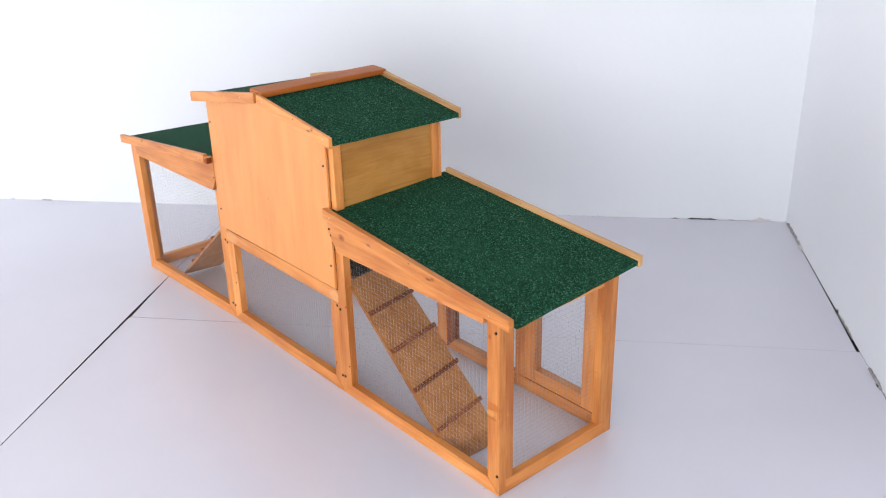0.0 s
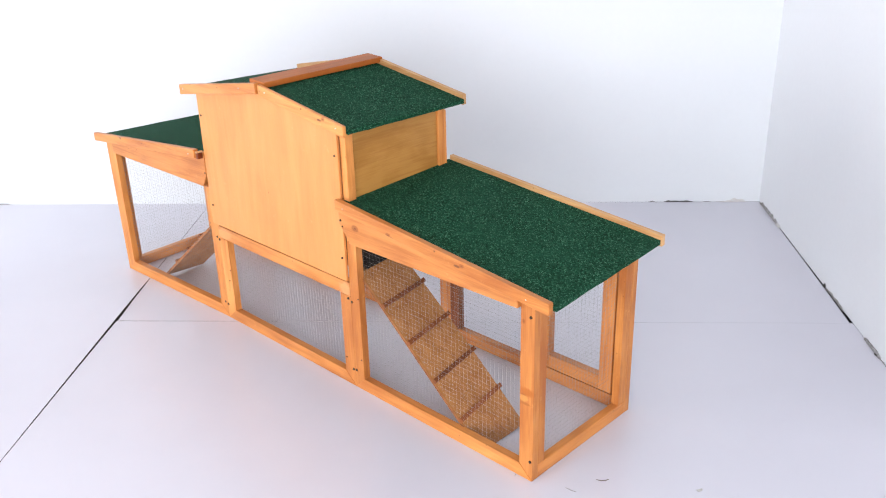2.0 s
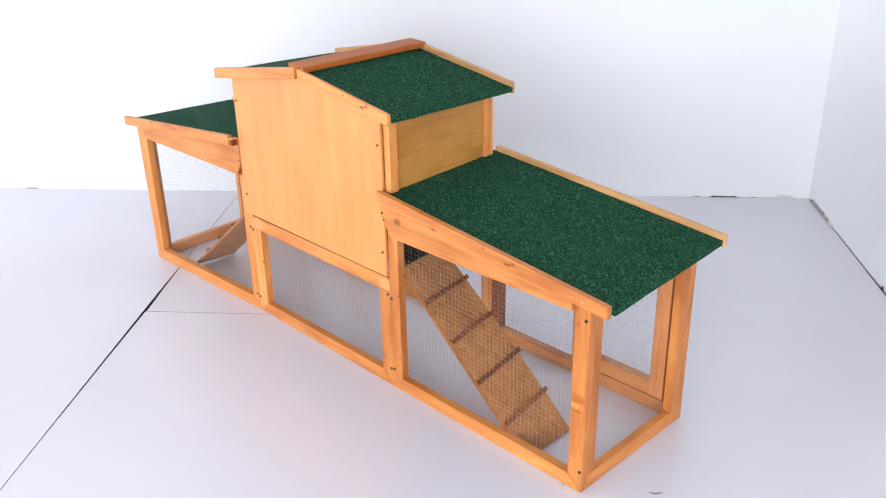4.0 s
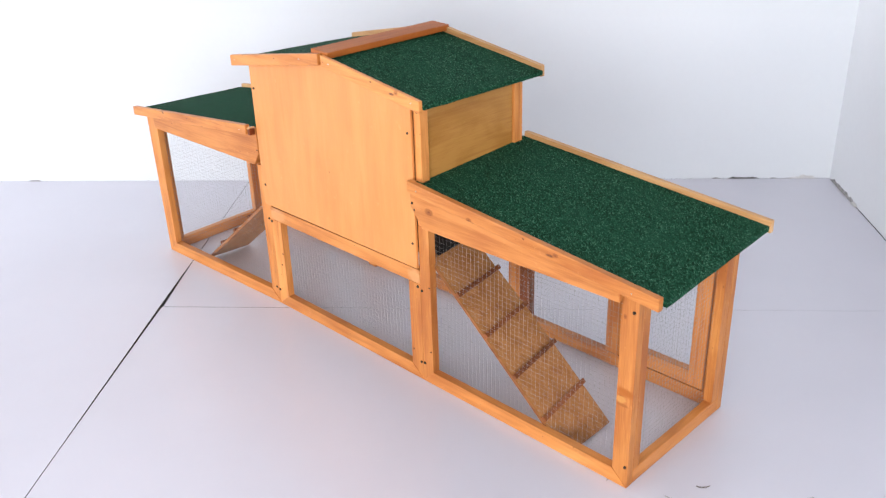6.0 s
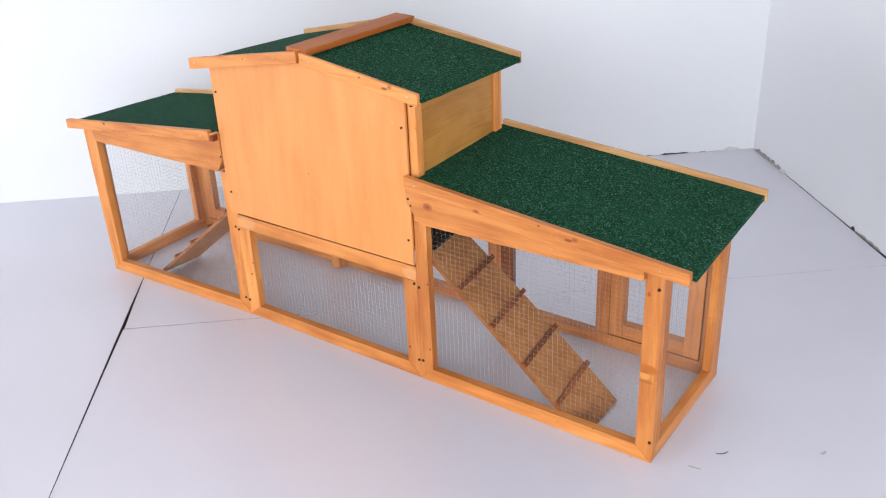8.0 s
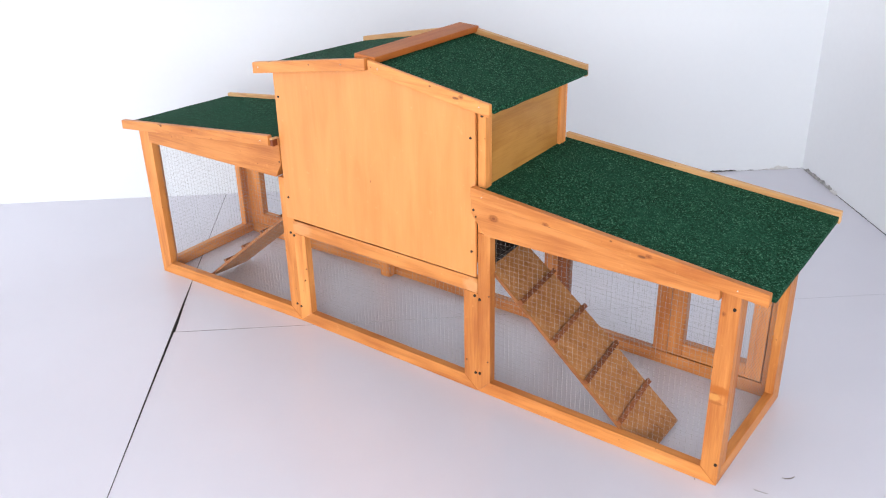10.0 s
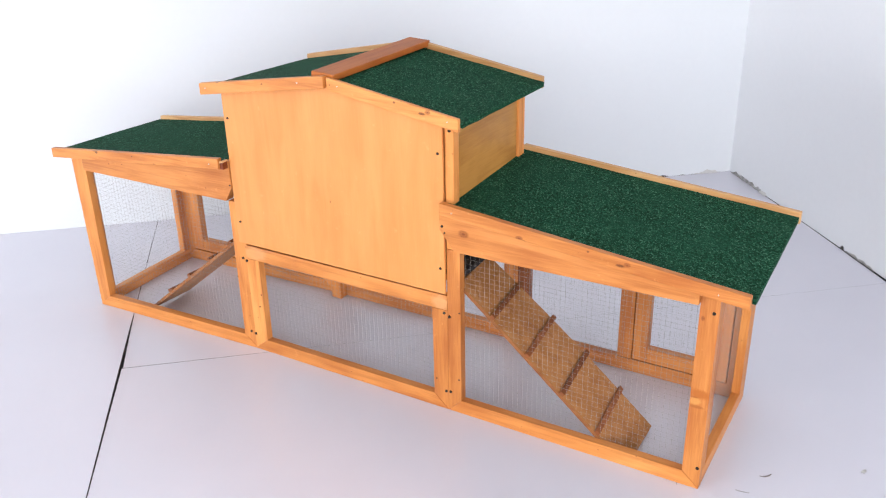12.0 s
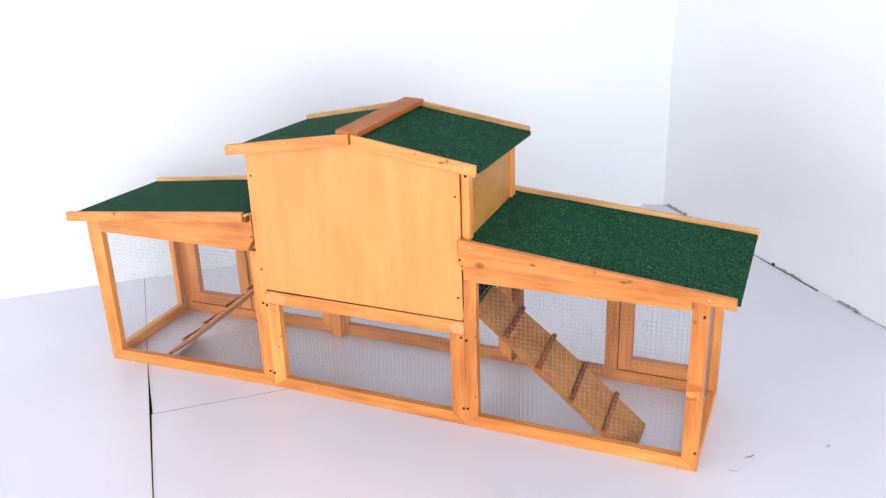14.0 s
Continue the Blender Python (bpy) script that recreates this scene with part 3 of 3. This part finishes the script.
for y0, y1 in ((0.0, T), (D - T, D)):
    drop = 0.012 if y0 == 0 else 0.03
    XF = SPLAY
    prism("apron", ((XL + 0.0445, 0.467), (0.610, 0.459), (0.6345, 0.500), (0.6345, left_top(0.6345) - drop), (XL + 0.0445, left_top(XL + 0.0445) - drop)), y0 - 0.008, y1, PINE_SHADED, hutch)
    XF = STRAIGHT
    prism("apron", ((1.338, 0.461), (1.9165, 0.466), (1.9165, right_top(1.9165) - drop), (1.298, right_top(1.298) - drop), (1.298, 0.512)), y0 - 0.012, y1, PINE_KNOT, hutch)


def slope_beam(name, x0, z0, x1, z1, y0, y1, height, mat, label="", bevel=0.002):
    """A board whose top edge runs from (x0, z0) to (x1, z1)."""
    return prism(name, ((x0, z0), (x1, z1), (x1, z1 - height), (x0, z0 - height)), y0, y1, mat, hutch, bevel, label)


def felt_panel(x0, x1, y0, y1, front, back, thick=0.012):
    """A felt-covered panel; front and back give its top's height at x0 and x1; its surface sags and curls a little."""
    bm = bmesh.new()
    nx, ny = 28, 18
    rows = []
    cx, cy, cz = (x0 + x1) / 2, (y0 + y1) / 2, (front[0] + front[1]) / 2
    for j in range(ny + 1):
        v = j / ny
        row = []
        for i in range(nx + 1):
            u = i / nx
            z = (front[0] * (1 - u) + front[1] * u) * (1 - v) + (back[0] * (1 - u) + back[1] * u) * v
            p = Vector((x0 + (x1 - x0) * u, y0 + (y1 - y0) * v, z))
            p.z += noise.noise(p * 9) * 0.0012
            row.append(bm.verts.new(p - Vector((cx, cy, cz))))
        rows.append(row)
    for j in range(ny):
        for i in range(nx):
            bm.faces.new((rows[j][i], rows[j][i + 1], rows[j + 1][i + 1], rows[j + 1][i]))
    rim = [rows[0][i] for i in range(nx + 1)] + [rows[j][nx] for j in range(1, ny + 1)] + [rows[ny][i] for i in range(nx - 1, -1, -1)] + [rows[j][0] for j in range(ny - 1, 0, -1)]
    low = [bm.verts.new(q.co - Vector((0, 0, thick + 0.0015 * noise.noise(q.co * 25)))) for q in rim]
    for k in range(len(rim)):
        n = (k + 1) % len(rim)
        bm.faces.new((rim[k], low[k], low[n], rim[n]))
    bm.faces.new(low[::-1])
    bmesh.ops.recalc_face_normals(bm, faces=bm.faces[:])
    return obj("roof_panel", bm, FELT, hutch, Matrix.Translation((cx, cy, cz)), "green mineral felt roof panel")


def run_roof(x0, z0, x1, z1, b0, b1):
    """A sloped felt-covered panel with a barge board along the front and the back; b0, b1: heights along the back."""
    felt_panel(x0 + 0.004, x1 + (0.008 if x1 > 1 else 0), -0.0175, 0.3975, (z0 - 0.010, z1 - 0.010), (b0 - 0.012, b1 - 0.012))
    slope_beam("barge_board", x0, z0, x1, z1, -0.034, -0.018, 0.029, PINE_BARGE)
    slope_beam("barge_board", x0 + 0.008, b0, x1 + (0.0115 if x1 > 1 else 0.008), b1, 0.398, 0.413, 0.029, PINE_PALE)


run_roof(-0.057, 0.517, 0.630, 0.589, 0.506, 0.581)
run_roof(1.312, 0.5885, 2.021, 0.520, 0.606, 0.5445)

# the house on the middle
panel = prism("house_panel", ((0.648, 0.342), (1.3085, 0.340), (1.3085, 0.765), (0.985, 0.822), (0.648, 0.765)), -0.008, -0.0005, PLY, hutch, 0.0012, "orange varnished plywood gable panel", upright=True)
HB = 0.375                                   # the house's far face
prism("house_panel", ((0.650, 0.338), (1.333, 0.338), (1.333, 0.748), (0.985, 0.805), (0.650, 0.748)), HB - 0.01, HB - 0.002, PLY, hutch, 0.0012, upright=True)
board("corner_post", (1.3097, 1.333), (0.0, 0.026), (0.4595, 0.772), "z", PINE, hutch)
board("corner_post", (1.3097, 1.333), (HB - 0.034, HB - 0.0105), (0.4595, 0.762), "zs", PINE, hutch)
board("side_panel", (1.318, 1.326), (0.0265, HB - 0.0345), (0.50, 0.766), "y", PLY_SHADED, hutch, 0.001, "varnished plywood side panel, darkened for shade")
board("side_panel", (0.652, 0.660), (0.030, HB - 0.011), (0.50, 0.755), "y", PLY_SHADED, hutch, 0.001)
board("house_floor", (0.662, 1.316), (0.070, HB - 0.011), (0.335, 0.347), "xf", PLY_SHADED, hutch, 0.001)
# a dark plate over the house floor, level with the ramp heads
board("tray", (0.668, 1.312), (0.074, HB - 0.015), (0.3475, 0.362), "xf", DARK_PLATE, hutch, 0.002, "dark metal plate lying on the house floor")

EL, ER, RX, RZ = (0.600, 0.789, 0.776), (1.362, 0.7915, 0.788), 0.985, 0.850
UB0, UB1 = 0.412, 0.427
felt_panel(EL[0] + 0.004, RX, -0.0175, UB0 - 0.0005, (EL[1] - 0.010, RZ - 0.010), (EL[2] - 0.012, RZ - 0.014))
felt_panel(RX + 0.001, ER[0] + 0.006, -0.0175, UB0 - 0.0005, (RZ - 0.010, ER[1] - 0.010), (RZ - 0.014, ER[2] - 0.012))
slope_beam("barge_board", EL[0], EL[1], 1.003, RZ + 0.0005, -0.034, -0.018, 0.030, PINE_BARGE)
slope_beam("barge_board", 1.008, RZ - 0.003, ER[0], ER[1], -0.029, -0.0175, 0.030, PINE_BARGE)
slope_beam("barge_board", EL[0], EL[2], RX - 0.002, RZ, UB0, UB1, 0.030, PINE_PALE)
slope_beam("barge_board", RX + 0.002, RZ, ER[0], ER[2], UB0, UB1, 0.030, PINE_PALE)
board("ridge_cap", (0.956, 1.022), (-0.017, UB0 + 0.010), (0.8370, 0.8535), "yf", PINE_RED, hutch, 0.003, "reddish ridge board", turn=3.0)

# latch ends beside the left run roof
board("stop_block", (0.6305, 0.6420), (-0.028, -0.010), (0.558, 0.577), "xf", STOP, hutch, 0.002, "small dark notched stop block")
board("slip_strip", (0.634, 0.6475), (-0.032, -0.012), (0.5785, 0.5835), "xf", PINE_PALE, hutch, 0.001, turn=-14.0)

# ---- far side: small doors and stiles ----
def small_door(x0, x1):
    y0, y1 = D - T, D
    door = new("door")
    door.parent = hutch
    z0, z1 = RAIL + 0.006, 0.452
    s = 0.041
    # door boards in the darkened pine: the shade inside is in their colour
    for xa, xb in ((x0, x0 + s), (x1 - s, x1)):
        board("stile", (xa, xb), (y0 - 0.004, y1), (z0, z1), "z", PINE_SHADED, door)
    board("door_rail", (x0 + s, x1 - s), (y0 - 0.004, y1), (z0, z0 + s), "x", PINE_SHADED, door)
    board("door_rail", (x0 + s, x1 - s), (y0 - 0.004, y1), (z1 - s, z1), "x", PINE_SHADED, door)
    # added dark strips behind the door's gaps, standing in for the shade there
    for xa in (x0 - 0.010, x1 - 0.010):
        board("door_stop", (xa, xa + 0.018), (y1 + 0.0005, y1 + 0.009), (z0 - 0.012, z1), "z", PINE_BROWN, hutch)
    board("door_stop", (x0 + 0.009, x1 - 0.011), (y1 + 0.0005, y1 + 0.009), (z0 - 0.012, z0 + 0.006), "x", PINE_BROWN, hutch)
    return door


XF = SPLAY
DOOR_L = small_door(0.068, 0.325)
board("post", (0.328, 0.369), (D - T, D), (RAIL + 0.001, TOP), "z", PINE_SHADED, hutch)
XF = STRAIGHT
DOOR_R = small_door(1.660, 1.914)
board("post", (1.616, 1.657), (D - T, D), (RAIL + 0.001, 0.458), "z", PINE_SHADED, hutch)
board("inner_post", (0.660, 0.697), (0.366, D - T - 0.001), (0.001, 0.334), "z", PINE_SHADED, hutch)

# ---- ramps ----
def ramp_board(x0, z0, x1, z1, y0, y1, cleats, twist):
    """A thin climbing board with cross cleats, from its foot (x0, z0) to its head (x1, z1); twist: how far its near edge droops at the foot."""
    run, rise = x1 - x0, z1 - z0
    length = math.hypot(run, rise)
    normal = Vector((-rise, 0, run)).normalized()
    if normal.z < 0:
        normal = -normal
    mid = Vector(((x0 + x1) / 2, (y0 + y1) / 2, (z0 + z1) / 2))

    def spot(k, v):
        """A point of the board's upper face, k along it from the foot and v across it from the near edge."""
        droop = (1 - v) * (0.3 + 0.7 * (1 - k)) * twist
        lift = v * 0.3 * twist * math.sin(math.pi * min(1.0, k * 0.9))
        return Vector((x0 + run * k, y0 + (y1 - y0) * v, max(0.0055, z0 + rise * k - droop + lift)))

    def slab(name, k0, k1, nk, v0, v1, low, high, mat, edge, parent, origin):
        bm = bmesh.new()
        nv = 5
        sides = []
        for h in (high, low):
            sides.append([[bm.verts.new(spot(k0 + (k1 - k0) * i / nk, v0 + (v1 - v0) * j / nv) + normal * h - origin) for j in range(nv + 1)] for i in range(nk + 1)])
        for g in sides:
            for i in range(nk):
                for j in range(nv):
                    bm.faces.new((g[i][j], g[i + 1][j], g[i + 1][j + 1], g[i][j + 1]))
        a, b = sides
        ring = [(i, 0) for i in range(nk)] + [(nk, j) for j in range(nv)] + [(i, nv) for i in range(nk, 0, -1)] + [(0, j) for j in range(nv, 0, -1)]
        for (i, j), (p, q) in zip(ring, ring[1:] + ring[:1]):
            bm.faces.new((a[i][j], a[p][q], b[p][q], b[i][j])).material_index = 1
        bmesh.ops.recalc_face_normals(bm, faces=bm.faces[:])
        ob = obj(name, bm, mat, parent, Matrix.Translation(origin if parent is hutch else (0, 0, 0)))
        ob.data.materials.append(edge)
        return ob

    plank = slab("ramp", 0.0, 1.0, 14, 0.0, 1.0, -0.0085, 0.0, PLANK, PLANK_EDGE, hutch, mid)
    plank["label"] = "brown wooden climbing ramp with dark cleats"
    for c in cleats:
        slab("cleat", (c - 0.006) / length, (c + 0.006) / length, 1, 0.0, 1.03, 0.0003, 0.0090, CLEAT, CLEAT, plank, mid)
    return plank


ramp_board(1.793, 0.008, 1.335, 0.374, 0.018, 0.171, (0.115, 0.235, 0.355, 0.475), 0.034)
ramp_board(0.207, 0.008, 0.665, 0.374, 0.026, 0.178, (0.115, 0.235, 0.355, 0.475), -0.007)

# ---- wire mesh ----
XF = SPLAY
wire_mesh(hutch, (XL + 0.022, T + 0.001, 0.030), (1, 0, 0), (0, 0, 1), 45, 34)
wire_mesh(hutch, (XL + T + 0.001, 0.030, 0.030), (0, 1, 0), (0, 0, 1), 28, 33)
wire_mesh(hutch, (0.358, D - T - 0.001, 0.030), (1, 0, 0), (0, 0, 1), 20, 33)
wire_mesh(DOOR_L, (0.098, D - T - 0.006, 0.080), (1, 0, 0), (0, 0, 1), 15, 26)
XF = STRAIGHT
wire_mesh(hutch, (0.690, T + 0.001, 0.030), (1, 0, 0), (0, 0, 1), 45, 21)
wire_mesh(hutch, (1.336, T + 0.001, 0.030), (1, 0, 0), (0, 0, 1), 45, 34)
wire_mesh(hutch, (XR - T - 0.001, 0.030, 0.030), (0, 1, 0), (0, 0, 1), 28, 33)
wire_mesh(hutch, (0.690, D - T - 0.001, 0.030), (1, 0, 0), (0, 0, 1), 45, 21)
wire_mesh(hutch, (1.340, D - T - 0.001, 0.030), (1, 0, 0), (0, 0, 1), 22, 33)
wire_mesh(DOOR_R, (1.692, D - T - 0.006, 0.080), (1, 0, 0), (0, 0, 1), 15, 26)

# ---- screws, nails and small dark marks ----
for key, x, z in (("npost2", 0.648, 0.290), ("npost3", 0.661, 0.284), ("npost2", 0.646, 0.054), ("npost3", 0.662, 0.050), ("npost4", 1.3, 0.283), ("npost5", 1.315, 0.276),
                  ("npost4", 1.302, 0.055), ("npost5", 1.315, 0.057), ("npost6", 1.947, 0.449), ("npost6", 1.951, 0.056), ("npost1", 0.026, 0.046), ("npost1", 0.024, 0.44)):
    screw(FR[key], x, -0.0008, z)
for x, z in ((0.661, 0.698), (0.662, 0.406), (1.296, 0.698), (1.297, 0.408)):
    screw(panel, x, -0.0088, z, radius=0.0035)
for x, z, r in ((1.306, 0.522, 0.0034), (1.313, 0.506, 0.0022)):
    screw(hutch, x, -0.0128, z, radius=r)
screw(hutch, 0.640, -0.0088, 0.508, radius=0.0030)
# a dark disc for the small shaded gap under the barge board's end
screw(hutch, 1.323, -0.0008, 0.7535, radius=0.0042)
for x, z, y in ((1.345, 0.570, -0.0342), (1.958, 0.511, -0.0342), (0.598, 0.570, -0.0342), (0.925, 0.826, -0.0342), (0.622, 0.779, -0.0342), (1.040, 0.829, -0.0292), (1.335, 0.783, -0.0292)):
    screw(hutch, x, y, z, NAIL, 0.0016)
# small dark knots and resin dots on the posts, built as discs
for x, z in ((1.340, 0.100), (1.343, 0.293), (1.274, 0.086), (0.690, 0.145), (0.700, 0.185), (0.620, 0.225), (0.0235, 0.30), (0.050, 0.052)):
    screw(hutch, x, -0.0006, z, radius=0.0022)
